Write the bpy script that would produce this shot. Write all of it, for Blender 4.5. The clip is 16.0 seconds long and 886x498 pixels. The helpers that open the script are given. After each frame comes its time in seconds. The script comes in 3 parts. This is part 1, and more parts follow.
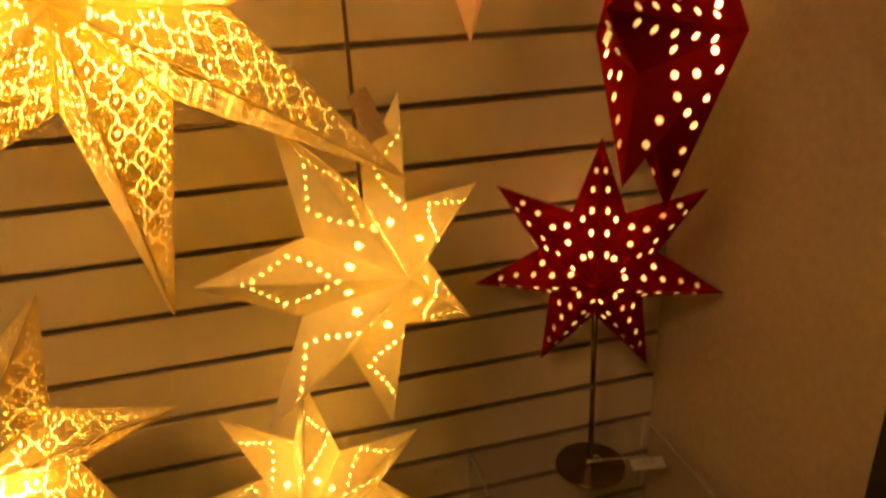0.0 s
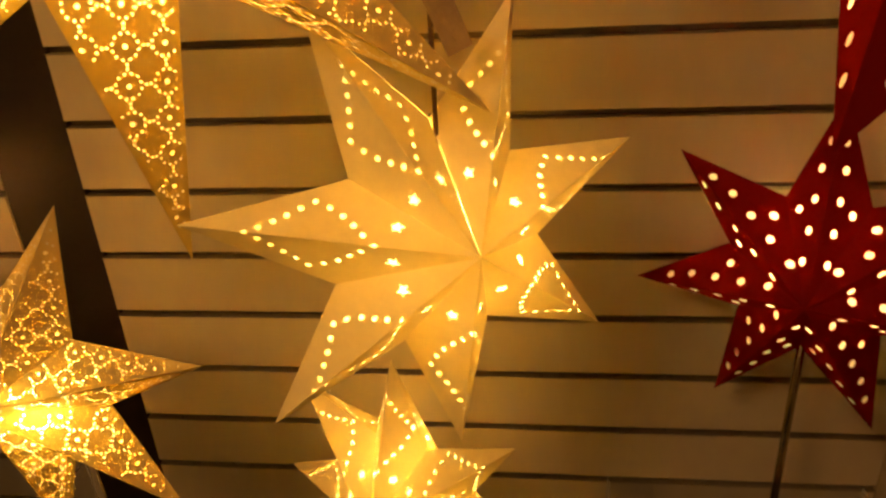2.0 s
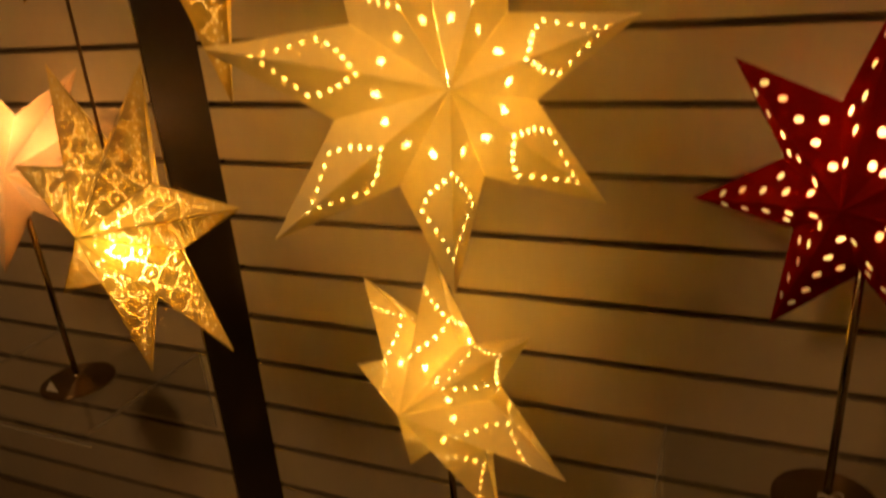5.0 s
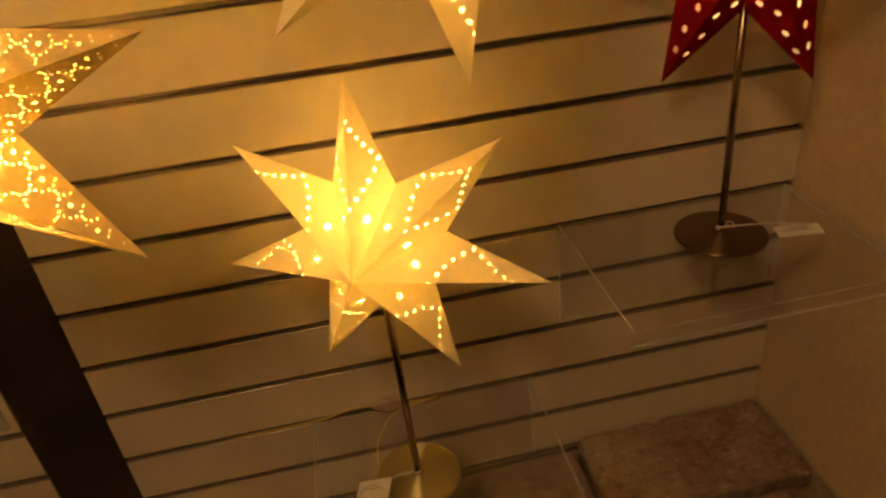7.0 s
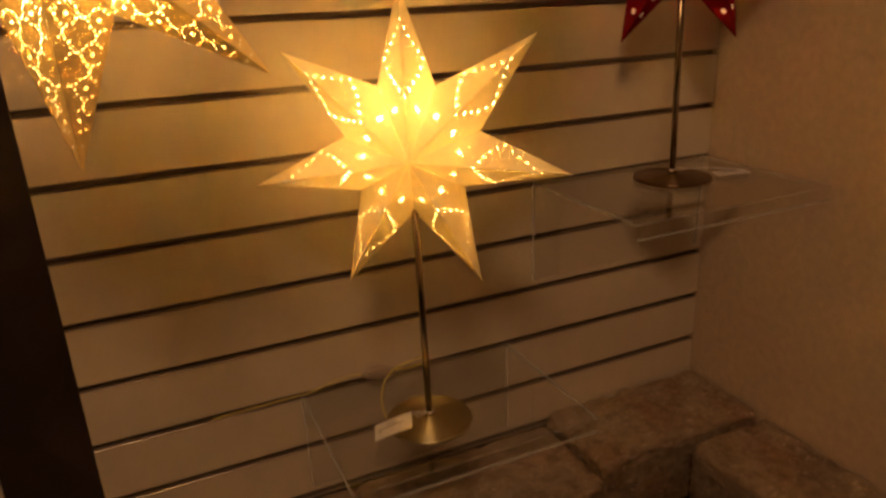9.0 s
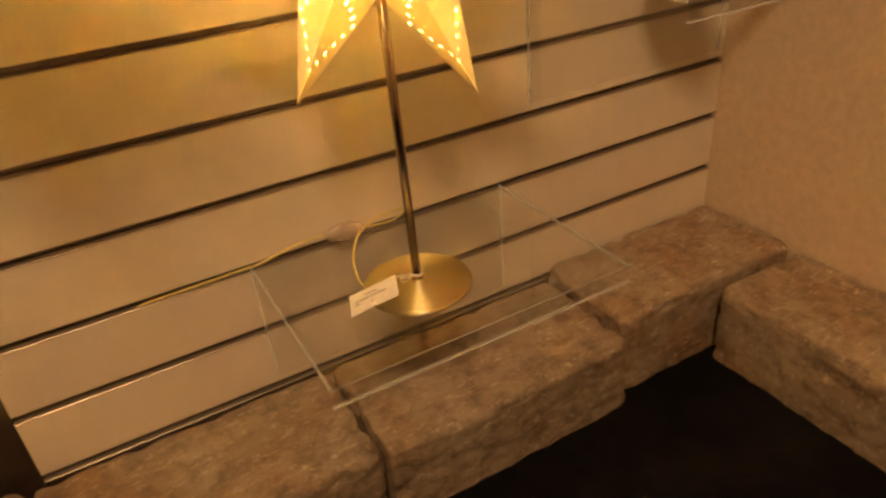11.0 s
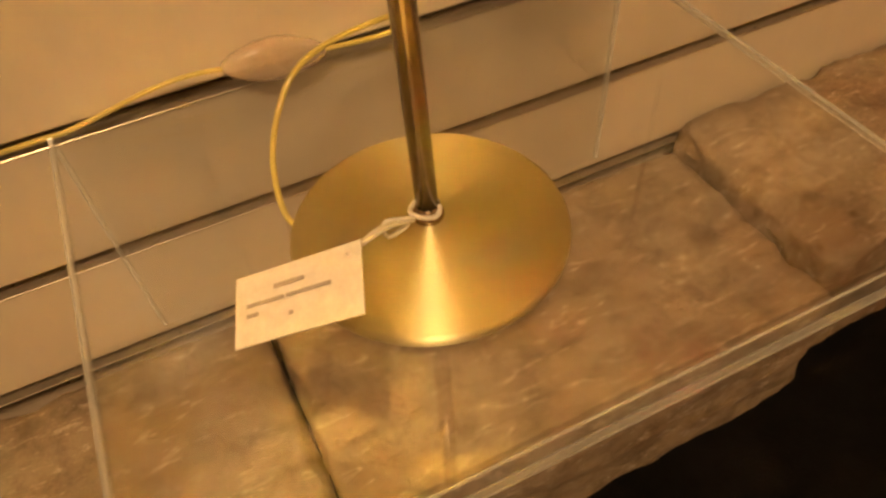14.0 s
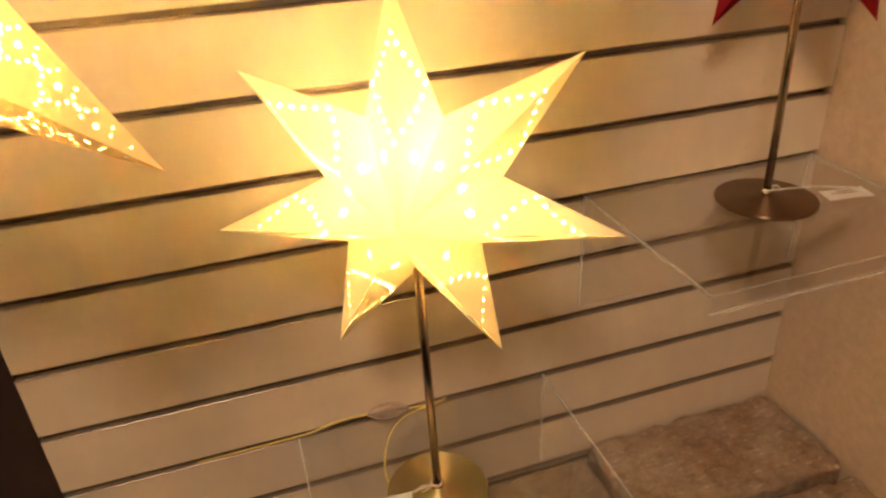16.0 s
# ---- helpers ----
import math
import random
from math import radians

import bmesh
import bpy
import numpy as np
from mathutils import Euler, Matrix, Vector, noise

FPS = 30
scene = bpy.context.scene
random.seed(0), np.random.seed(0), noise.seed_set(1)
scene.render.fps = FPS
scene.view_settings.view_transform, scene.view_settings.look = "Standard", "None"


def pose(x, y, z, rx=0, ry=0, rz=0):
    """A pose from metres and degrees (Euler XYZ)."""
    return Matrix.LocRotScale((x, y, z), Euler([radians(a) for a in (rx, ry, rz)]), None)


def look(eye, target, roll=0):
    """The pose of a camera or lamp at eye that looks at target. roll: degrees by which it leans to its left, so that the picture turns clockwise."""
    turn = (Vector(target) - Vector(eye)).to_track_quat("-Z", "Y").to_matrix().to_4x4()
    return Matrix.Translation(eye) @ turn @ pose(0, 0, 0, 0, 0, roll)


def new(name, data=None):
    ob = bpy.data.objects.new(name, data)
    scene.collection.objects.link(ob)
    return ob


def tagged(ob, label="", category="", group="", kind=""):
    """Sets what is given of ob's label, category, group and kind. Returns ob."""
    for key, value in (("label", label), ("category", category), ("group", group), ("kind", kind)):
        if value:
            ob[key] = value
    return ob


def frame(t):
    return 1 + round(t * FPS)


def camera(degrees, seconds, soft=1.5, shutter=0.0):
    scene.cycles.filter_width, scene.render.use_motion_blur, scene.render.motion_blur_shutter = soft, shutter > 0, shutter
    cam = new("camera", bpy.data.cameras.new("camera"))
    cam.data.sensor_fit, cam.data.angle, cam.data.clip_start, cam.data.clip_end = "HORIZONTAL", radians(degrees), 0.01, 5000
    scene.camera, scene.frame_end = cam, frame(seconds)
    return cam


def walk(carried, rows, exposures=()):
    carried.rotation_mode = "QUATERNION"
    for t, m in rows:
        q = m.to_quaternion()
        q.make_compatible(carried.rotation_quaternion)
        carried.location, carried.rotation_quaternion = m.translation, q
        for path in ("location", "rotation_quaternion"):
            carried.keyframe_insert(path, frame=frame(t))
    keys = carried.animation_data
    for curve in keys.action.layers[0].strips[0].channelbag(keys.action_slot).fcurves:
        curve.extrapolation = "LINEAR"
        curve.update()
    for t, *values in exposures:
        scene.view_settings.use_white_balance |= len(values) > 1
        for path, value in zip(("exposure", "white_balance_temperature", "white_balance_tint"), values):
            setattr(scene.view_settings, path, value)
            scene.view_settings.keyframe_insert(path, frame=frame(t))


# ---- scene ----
PATH = [
    (0, (-0.707, -1.094, 1.426), (-0.271, 0.694, 0.643), -2.7),
    (0.5, (-0.652, -1.098, 1.367), (-0.441, 0.644, 0.408), -4.0),
    (0.6, (-0.644, -1.095, 1.359), (-0.48, 0.647, 0.391), -5.2),
    (1, (-0.629, -1.048, 1.34), (-0.535, 0.69, 0.355), -6.3),
    (1.5, (-0.598, -0.953, 1.343), (-0.612, 0.803, 0.387), -3.6),
    (2, (-0.541, -0.89, 1.328), (-0.774, 0.909, 0.485), -3.1),
    (2.5, (-0.434, -0.86, 1.268), (-0.927, 0.957, 0.593), -4.5),
    (3, (-0.372, -0.886, 1.232), (-1.067, 0.906, 0.678), -5.7),
    (3.5, (-0.347, -0.926, 1.236), (-1.09, 0.86, 0.728), -3.5),
    (4, (-0.34, -0.942, 1.232), (-1.089, 0.835, 0.702), -3.8),
    (4.5, (-0.334, -0.951, 1.228), (-1.09, 0.816, 0.677), -3.5),
    (5, (-0.35, -0.958, 1.181), (-1.085, 0.751, 0.448), -4.3),
    (5.2, (-0.362, -0.952, 1.16), (-1.048, 0.72, 0.303), -5.4),
    (7.3, (-0.78, -0.917, 1.055), (-0.483, 0.766, 0.016), -7.1),
    (7.5, (-0.814, -0.899, 1.043), (-0.477, 0.809, 0.059), -7.5),
    (8, (-0.906, -0.832, 0.941), (-0.257, 0.875, 0.125), -2.9),
    (8.1, (-0.926, -0.825, 0.935), (-0.281, 0.894, 0.144), -2.9),
    (8.5, (-0.984, -0.862, 0.885), (-0.246, 0.873, 0.216), -1.4),
    (9, (-1.04, -1.038, 0.818), (-0.286, 0.687, 0.142), -2.5),
    (9.5, (-1.086, -1.113, 0.743), (-0.337, 0.584, -0.004), -3.4),
    (9.7, (-1.083, -1.13, 0.746), (-0.341, 0.536, -0.074), -2.6),
    (11.8, (-0.861, -0.553, 0.586), (-0.174, 0.801, -0.717), -7.2),
    (12, (-0.824, -0.506, 0.561), (-0.251, 0.785, -0.855), -5.9),
    (12.5, (-0.785, -0.413, 0.466), (-0.261, 0.854, -0.99), -7.5),
    (13, (-0.765, -0.365, 0.435), (-0.275, 0.843, -1.081), -6.5),
    (13.5, (-0.765, -0.367, 0.423), (-0.28, 0.86, -1.08), -7.0),
    (14, (-0.776, -0.384, 0.45), (-0.286, 0.831, -1.061), -4.9),
    (14.5, (-0.812, -0.483, 0.555), (-0.283, 0.864, -0.825), -5.4),
    (15, (-0.851, -0.62, 0.695), (-0.276, 0.849, -0.535), -5.6),
    (15.5, (-0.857, -0.712, 0.836), (-0.307, 0.912, -0.193), -4.3),
    (16, (-0.86, -0.809, 0.92), (-0.361, 0.876, -0.034), -3.2),
]
cam = camera(64.6, 16.0, soft=2.5, shutter=0.3)
EXPOSURES = [(0.0, 0.82, 8400, 20), (1.0, 0.82, 8000, 17), (2.5, 0.82, 8100, 17), (3.5, 0.64, 8500, 22), (5.2, 0.52, 8000, 19), (7.3, 1.45, 6800, 18), (8.5, 1.40, 6300, 27), (9.0, 1.45, 6350, 31), (9.7, 1.85, 6500, 32),
             (11.8, 3.50, 5950, 13), (12.5, 3.52, 6150, 13), (14.5, 3.48, 6000, 13), (15.0, 3.55, 5300, 12), (15.5, 3.5, 5150, 19), (16.0, 3.0, 4950, 18)]
walk(cam, [(t, look(eye, target, roll)) for t, eye, target, roll in PATH], EXPOSURES)

# ---- world and light ----
BULB_COLOUR = (1.0, 0.69, 0.27, 1)
world = bpy.data.worlds.new("shop_gloom")
scene.world = world
world.use_nodes = True
world.node_tree.nodes["Background"].inputs[0].default_value = (1.0, 0.6, 0.3, 1)
world.node_tree.nodes["Background"].inputs[1].default_value = 0.02

# warm ceiling spot of the shop, in front of the display and to its side
shop = bpy.data.lights.new("shop_ceiling_light", "AREA")
shop.shape, shop.size = "DISK", 0.5
shop.energy, shop.color = 5.0, (1.0, 0.62, 0.27)
new("shop_ceiling_light", shop).matrix_world = look((-1.33, -1.52, 2.42), (-0.60, -0.25, 0.45))


# ---- materials ----
def material(name):
    m = bpy.data.materials.new(name)
    m.use_nodes = True
    nt = m.node_tree
    return m, nt, nt.nodes["Principled BSDF"]


def node(nt, kind, **values):
    n = nt.nodes.new(kind)
    for key, value in values.items():
        n.inputs[key.replace("_", " ")].default_value = value
    return n


def noise_node(nt, scale, detail=4.0, rough=0.55, stretch=None):
    tc = nt.nodes.new("ShaderNodeTexCoord")
    n = node(nt, "ShaderNodeTexNoise", Scale=scale, Detail=detail, Roughness=rough)
    if stretch:
        mp = nt.nodes.new("ShaderNodeMapping")
        mp.inputs["Scale"].default_value = stretch
        nt.links.new(tc.outputs["Object"], mp.inputs["Vector"])
        nt.links.new(mp.outputs["Vector"], n.inputs["Vector"])
    else:
        nt.links.new(tc.outputs["Object"], n.inputs["Vector"])
    return n


def ramp(nt, source, stops):
    r = nt.nodes.new("ShaderNodeValToRGB")
    while len(r.color_ramp.elements) < len(stops):
        r.color_ramp.elements.new(0.5)
    for e, (p, c) in zip(r.color_ramp.elements, stops):
        e.position, e.color = p, (*c, 1)
    nt.links.new(source, r.inputs["Fac"])
    return r


def mix_colour(nt, kind, fac, a, b):
    m = nt.nodes.new("ShaderNodeMix")
    m.data_type, m.blend_type = "RGBA", kind
    m.inputs["Factor"].default_value = fac
    nt.links.new(a, m.inputs[6])
    nt.links.new(b, m.inputs[7])
    return m.outputs[2]


def bump(nt, source, target, strength, distance):
    b = node(nt, "ShaderNodeBump", Strength=strength, Distance=distance)
    nt.links.new(source, b.inputs["Height"])
    nt.links.new(b.outputs["Normal"], target.inputs["Normal"])
    return b


def surface(name, dark, light, scale, rough=0.5, metal=0.0, fine=140.0, relief=0.2, depth=0.001, stretch=None, random_tint=0.0, grain=0.8):
    """A surface with large blotches and a fine grain, both in metres."""
    m, nt, p = material(name)
    big = noise_node(nt, scale, 3.0, 0.6, stretch)
    small = noise_node(nt, fine, 5.0, 0.7, stretch)
    a = ramp(nt, big.outputs["Fac"], [(0.3, dark), (0.7, light)])
    g = ramp(nt, small.outputs["Fac"], [(0.3, (grain, grain, grain)), (0.7, (1.0, 1.0, 1.0))])
    colour = mix_colour(nt, "MULTIPLY", 1.0, a.outputs["Color"], g.outputs["Color"])
    if random_tint:
        info = nt.nodes.new("ShaderNodeObjectInfo")
        t = ramp(nt, info.outputs["Random"], [(0.0, (1 - random_tint,) * 3), (1.0, (1.0, 1.0, 1.0))])
        colour = mix_colour(nt, "MULTIPLY", 1.0, colour, t.outputs["Color"])
    nt.links.new(colour, p.inputs["Base Color"])
    p.inputs["Metallic"].default_value = metal
    r = node(nt, "ShaderNodeMapRange")
    r.inputs["To Min"].default_value, r.inputs["To Max"].default_value = rough - 0.08, rough + 0.08
    nt.links.new(small.outputs["Fac"], r.inputs["Value"])
    nt.links.new(r.outputs["Result"], p.inputs["Roughness"])
    bump(nt, small.outputs["Fac"], p, relief, depth)
    return m


def stone(name):
    """Rough hewn stone: brown and grey patches, pale scratches, dark pits."""
    m, nt, p = material(name)
    patch = noise_node(nt, 7.0, 4.0, 0.6)
    mid = noise_node(nt, 34.0, 6.0, 0.7)
    fine = noise_node(nt, 170.0, 5.0, 0.75)
    scratch = noise_node(nt, 46.0, 8.0, 0.8, (1.0, 3.2, 1.6))
    a = ramp(nt, patch.outputs["Fac"], [(0.32, (0.29, 0.195, 0.115)), (0.46, (0.32, 0.255, 0.175)), (0.66, (0.38, 0.325, 0.245))])
    b = ramp(nt, mid.outputs["Fac"], [(0.32, (0.50, 0.47, 0.44)), (0.56, (1.0, 1.0, 1.0))])
    c = mix_colour(nt, "MULTIPLY", 1.0, a.outputs["Color"], b.outputs["Color"])
    pale = ramp(nt, scratch.outputs["Fac"], [(0.55, (0.0, 0.0, 0.0)), (0.66, (0.42, 0.40, 0.36))])
    c = mix_colour(nt, "ADD", 0.8, c, pale.outputs["Color"])
    info = nt.nodes.new("ShaderNodeObjectInfo")
    t = ramp(nt, info.outputs["Random"], [(0.0, (0.85, 0.82, 0.80)), (1.0, (1.05, 0.98, 0.92))])
    c = mix_colour(nt, "MULTIPLY", 1.0, c, t.outputs["Color"])
    nt.links.new(c, p.inputs["Base Color"])
    p.inputs["Roughness"].default_value = 0.74
    h = nt.nodes.new("ShaderNodeMath")
    h.operation = "MULTIPLY_ADD"
    h.inputs[1].default_value = 0.35
    nt.links.new(fine.outputs["Fac"], h.inputs[0])
    nt.links.new(mid.outputs["Fac"], h.inputs[2])
    bump(nt, h.outputs[0], p, 0.7, 0.007)
    return m


def paper(name, colour, through_colour, share, mottle=0.12):
    """Thin paper: part of the light is scattered back, part goes through."""
    m, nt, p = material(name)
    nt.nodes.remove(p)
    out = nt.nodes["Material Output"]
    fibre = noise_node(nt, 60.0, 6.0, 0.75)
    blotch = noise_node(nt, 9.0, 2.0, 0.5)
    lo = tuple(c * (1 - mottle) for c in colour)
    lo2 = tuple(c * (1 - mottle) for c in through_colour)
    c1 = ramp(nt, fibre.outputs["Fac"], [(0.25, lo), (0.75, colour)])
    c2 = ramp(nt, fibre.outputs["Fac"], [(0.25, lo2), (0.75, through_colour)])
    c3 = ramp(nt, blotch.outputs["Fac"], [(0.3, (0.92, 0.92, 0.92)), (0.7, (1.0, 1.0, 1.0))])
    d = nt.nodes.new("ShaderNodeBsdfDiffuse")
    t = nt.nodes.new("ShaderNodeBsdfTranslucent")
    nt.links.new(c1.outputs["Color"], d.inputs["Color"])
    nt.links.new(mix_colour(nt, "MULTIPLY", 1.0, c2.outputs["Color"], c3.outputs["Color"]), t.inputs["Color"])
    b = node(nt, "ShaderNodeBump", Strength=0.15, Distance=0.0006)
    nt.links.new(fibre.outputs["Fac"], b.inputs["Height"])
    nt.links.new(b.outputs["Normal"], d.inputs["Normal"])
    mix = nt.nodes.new("ShaderNodeMixShader")
    mix.inputs[0].default_value = share
    nt.links.new(d.outputs[0], mix.inputs[1])
    nt.links.new(t.outputs[0], mix.inputs[2])
    nt.links.new(mix.outputs[0], out.inputs["Surface"])
    return m


def lamp_glow(name, strength, colour=BULB_COLOUR):
    m, nt, p = material(name)
    nt.nodes.remove(p)
    e = nt.nodes.new("ShaderNodeEmission")
    e.inputs["Color"].default_value = colour
    e.inputs["Strength"].default_value = strength
    nt.links.new(e.outputs[0], nt.nodes["Material Output"].inputs["Surface"])
    return m


def clear_sheet(name):
    """A thin clear sheet: it lets light straight through and mirrors a little."""
    m, nt, p = material(name)
    nt.nodes.remove(p)
    t = nt.nodes.new("ShaderNodeBsdfTransparent")
    t.inputs["Color"].default_value = (0.994, 0.994, 0.985, 1)
    g = nt.nodes.new("ShaderNodeBsdfGlossy")
    n = noise_node(nt, 22.0, 4.0)
    r = node(nt, "ShaderNodeMapRange")
    r.inputs["To Min"].default_value, r.inputs["To Max"].default_value = 0.0, 0.05
    nt.links.new(n.outputs["Fac"], r.inputs["Value"])
    nt.links.new(r.outputs["Result"], g.inputs["Roughness"])
    lw = node(nt, "ShaderNodeLayerWeight", Blend=0.5)
    pw = nt.nodes.new("ShaderNodeMath")
    pw.operation = "POWER"
    pw.inputs[1].default_value = 5.0
    nt.links.new(lw.outputs["Facing"], pw.inputs[0])
    f = node(nt, "ShaderNodeMapRange")
    f.inputs["To Min"].default_value, f.inputs["To Max"].default_value = 0.10, 0.95
    nt.links.new(pw.outputs[0], f.inputs["Value"])
    mix = nt.nodes.new("ShaderNodeMixShader")
    nt.links.new(f.outputs[0], mix.inputs[0])
    nt.links.new(t.outputs[0], mix.inputs[1])
    nt.links.new(g.outputs[0], mix.inputs[2])
    nt.links.new(mix.outputs[0], nt.nodes["Material Output"].inputs["Surface"])
    return m


def clear_edge(name):
    m, nt, p = material(name)
    p.inputs["Base Color"].default_value = (0.93, 0.93, 0.88, 1)
    p.inputs["Transmission Weight"].default_value = 0.85
    p.inputs["IOR"].default_value = 1.49
    n = noise_node(nt, 60.0, 4.0)
    r = node(nt, "ShaderNodeMapRange")
    r.inputs["To Min"].default_value, r.inputs["To Max"].default_value = 0.02, 0.2
    nt.links.new(n.outputs["Fac"], r.inputs["Value"])
    nt.links.new(r.outputs["Result"], p.inputs["Roughness"])
    return m


def milky_plastic(name, colour, cover):
    """Half clear plastic: part of it is seen through, the rest is a soft gloss."""
    m, nt, p = material(name)
    n = noise_node(nt, 90.0, 4.0)
    c = ramp(nt, n.outputs["Fac"], [(0.3, tuple(k * 0.85 for k in colour)), (0.7, colour)])
    nt.links.new(c.outputs["Color"], p.inputs["Base Color"])
    p.inputs["Roughness"].default_value = 0.25
    t = nt.nodes.new("ShaderNodeBsdfTransparent")
    mix = nt.nodes.new("ShaderNodeMixShader")
    mix.inputs[0].default_value = cover
    nt.links.new(t.outputs[0], mix.inputs[1])
    nt.links.new(p.outputs[0], mix.inputs[2])
    nt.links.new(mix.outputs[0], nt.nodes["Material Output"].inputs["Surface"])
    return m


def turned_brass(name, dark, light, rough):
    """Metal turned on a lathe: fine rings and an anisotropic sheen."""
    m, nt, p = material(name)
    tc = nt.nodes.new("ShaderNodeTexCoord")
    w = node(nt, "ShaderNodeTexWave", Scale=420.0, Distortion=0.6, Detail=2.0)
    w.wave_type, w.rings_direction = "RINGS", "Z"
    nt.links.new(tc.outputs["Object"], w.inputs["Vector"])
    big = noise_node(nt, 14.0, 3.0)
    a = ramp(nt, big.outputs["Fac"], [(0.3, dark), (0.7, light)])
    nt.links.new(a.outputs["Color"], p.inputs["Base Color"])
    p.inputs["Metallic"].default_value = 1.0
    p.inputs["Roughness"].default_value = rough
    p.inputs["Anisotropic"].default_value = 0.92
    p.inputs["Anisotropic Rotation"].default_value = 0.25
    tan = nt.nodes.new("ShaderNodeTangent")
    tan.direction_type, tan.axis = "RADIAL", "Z"
    nt.links.new(tan.outputs["Tangent"], p.inputs["Tangent"])
    bump(nt, w.outputs["Fac"], p, 0.05, 0.0002)
    return m


CREAM_PAPER = paper("cream_paper", (0.95, 0.85, 0.58), (0.92, 0.67, 0.22), 0.052)
PATTERN_PAPER = paper("pale_gold_paper", (0.86, 0.69, 0.34), (0.88, 0.63, 0.14), 0.045)
RED_PAPER = paper("deep_red_paper", (0.23, 0.009, 0.012), (0.60, 0.012, 0.008), 0.009)
PEACH_PAPER = paper("peach_paper", (0.88, 0.68, 0.50), (0.88, 0.66, 0.44), 0.08)
TISSUE = paper("white_tissue", (0.9, 0.88, 0.8), (0.98, 0.94, 0.80), 0.88, 0.03)
BULB = lamp_glow("bulb_glow", 102.0)
BULB_DIM = lamp_glow("bulb_glow_dim", 100.0)
BULB_PEACH = lamp_glow("bulb_glow_peach_lamp", 105.0, (1.0, 0.66, 0.30, 1))
BULB_RED = lamp_glow("bulb_glow_red_lamp", 85.0)
BULB_LOW = lamp_glow("bulb_glow_strong", 108.0)
BULB_BIG = lamp_glow("bulb_glow_big_star", 250.0)
BOARD = surface("cream_slat_board", (0.71, 0.63, 0.49), (0.76, 0.68, 0.54), 1.1, rough=0.34, fine=30.0, relief=0.015, depth=0.0004, random_tint=0.05, grain=0.94, stretch=(1.0, 1.0, 0.35))
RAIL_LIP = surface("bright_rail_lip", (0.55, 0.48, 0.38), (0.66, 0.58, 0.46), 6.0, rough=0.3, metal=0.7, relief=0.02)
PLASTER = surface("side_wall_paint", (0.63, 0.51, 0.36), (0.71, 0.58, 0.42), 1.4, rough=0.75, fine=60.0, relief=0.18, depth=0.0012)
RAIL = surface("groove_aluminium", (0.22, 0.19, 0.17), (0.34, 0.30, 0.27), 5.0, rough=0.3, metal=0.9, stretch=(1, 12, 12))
BLACK = surface("dark_brown_strip", (0.034, 0.022, 0.017), (0.048, 0.032, 0.025), 3.0, rough=0.33, relief=0.05)
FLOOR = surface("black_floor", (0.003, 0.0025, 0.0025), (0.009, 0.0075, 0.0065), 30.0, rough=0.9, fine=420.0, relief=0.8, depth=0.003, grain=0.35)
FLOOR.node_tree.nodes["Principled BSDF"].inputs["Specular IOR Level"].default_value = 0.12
STONE = stone("weathered_stone")
ACRYLIC = clear_sheet("clear_acrylic")
ACRYLIC_EDGE = clear_edge("polished_acrylic_edge")
SWITCH = milky_plastic("milky_clear_plastic", (0.72, 0.58, 0.44), 0.42)
BRASS = turned_brass("spun_brass", (0.62, 0.56, 0.32), (0.68, 0.62, 0.37), 0.48)
DARK_BRASS = turned_brass("aged_bronze", (0.20, 0.13, 0.07), (0.26, 0.17, 0.09), 0.4)
STEEL = surface("pole_metal", (0.36, 0.28, 0.18), (0.46, 0.36, 0.24), 8.0, rough=0.22, metal=1.0, relief=0.03)
CARD = surface("white_card", (0.80, 0.77, 0.72), (0.86, 0.84, 0.80), 20.0, rough=0.7, relief=0.04)
INK = surface("grey_print", (0.40, 0.37, 0.34), (0.50, 0.46, 0.42), 60.0, rough=0.8, relief=0.02)
STRING = surface("white_string", (0.70, 0.66, 0.60), (0.84, 0.80, 0.74), 90.0, rough=0.9)
CORD = surface("dark_cord", (0.14, 0.08, 0.045), (0.19, 0.11, 0.06), 30.0, rough=0.5)
YELLOW_CORD = surface("clear_yellow_cord", (0.60, 0.50, 0.12), (0.74, 0.63, 0.20), 30.0, rough=0.3)
KRAFT = surface("brown_card", (0.46, 0.32, 0.20), (0.54, 0.39, 0.25), 12.0, rough=0.7)
SOCKET = surface("socket_plastic", (0.55, 0.50, 0.42), (0.65, 0.60, 0.52), 30.0, rough=0.4)
CEILING = surface("ceiling_paint", (0.42, 0.37, 0.30), (0.48, 0.43, 0.36), 1.2, rough=0.9)


# ---- mesh helpers ----
def part(name, bm, mat, parent=None, label="", smooth=False):
    me = bpy.data.meshes.new(name)
    bmesh.ops.recalc_face_normals(bm, faces=bm.faces) if len(bm.faces) < 4000 else None
    bm.to_mesh(me)
    bm.free()
    me.materials.append(mat)
    if smooth:
        me.polygons.foreach_set("use_smooth", [True] * len(me.polygons))
    ob = new(name, me)
    if parent is not None:
        ob.parent = parent
    if label:
        tagged(ob, label)
    return ob


def box(bm, x0, x1, y0, y1, z0, z1, bevel=0.0, segments=1):
    g = bmesh.ops.create_cube(bm, size=1.0)
    for v in g["verts"]:
        v.co = Vector((x0 + (v.co.x + 0.5) * (x1 - x0), y0 + (v.co.y + 0.5) * (y1 - y0), z0 + (v.co.z + 0.5) * (z1 - z0)))
    if bevel:
        edges = list({e for v in g["verts"] for e in v.link_edges})
        bmesh.ops.bevel(bm, geom=edges, offset=bevel, segments=segments, profile=0.5, affect="EDGES")
    return bm


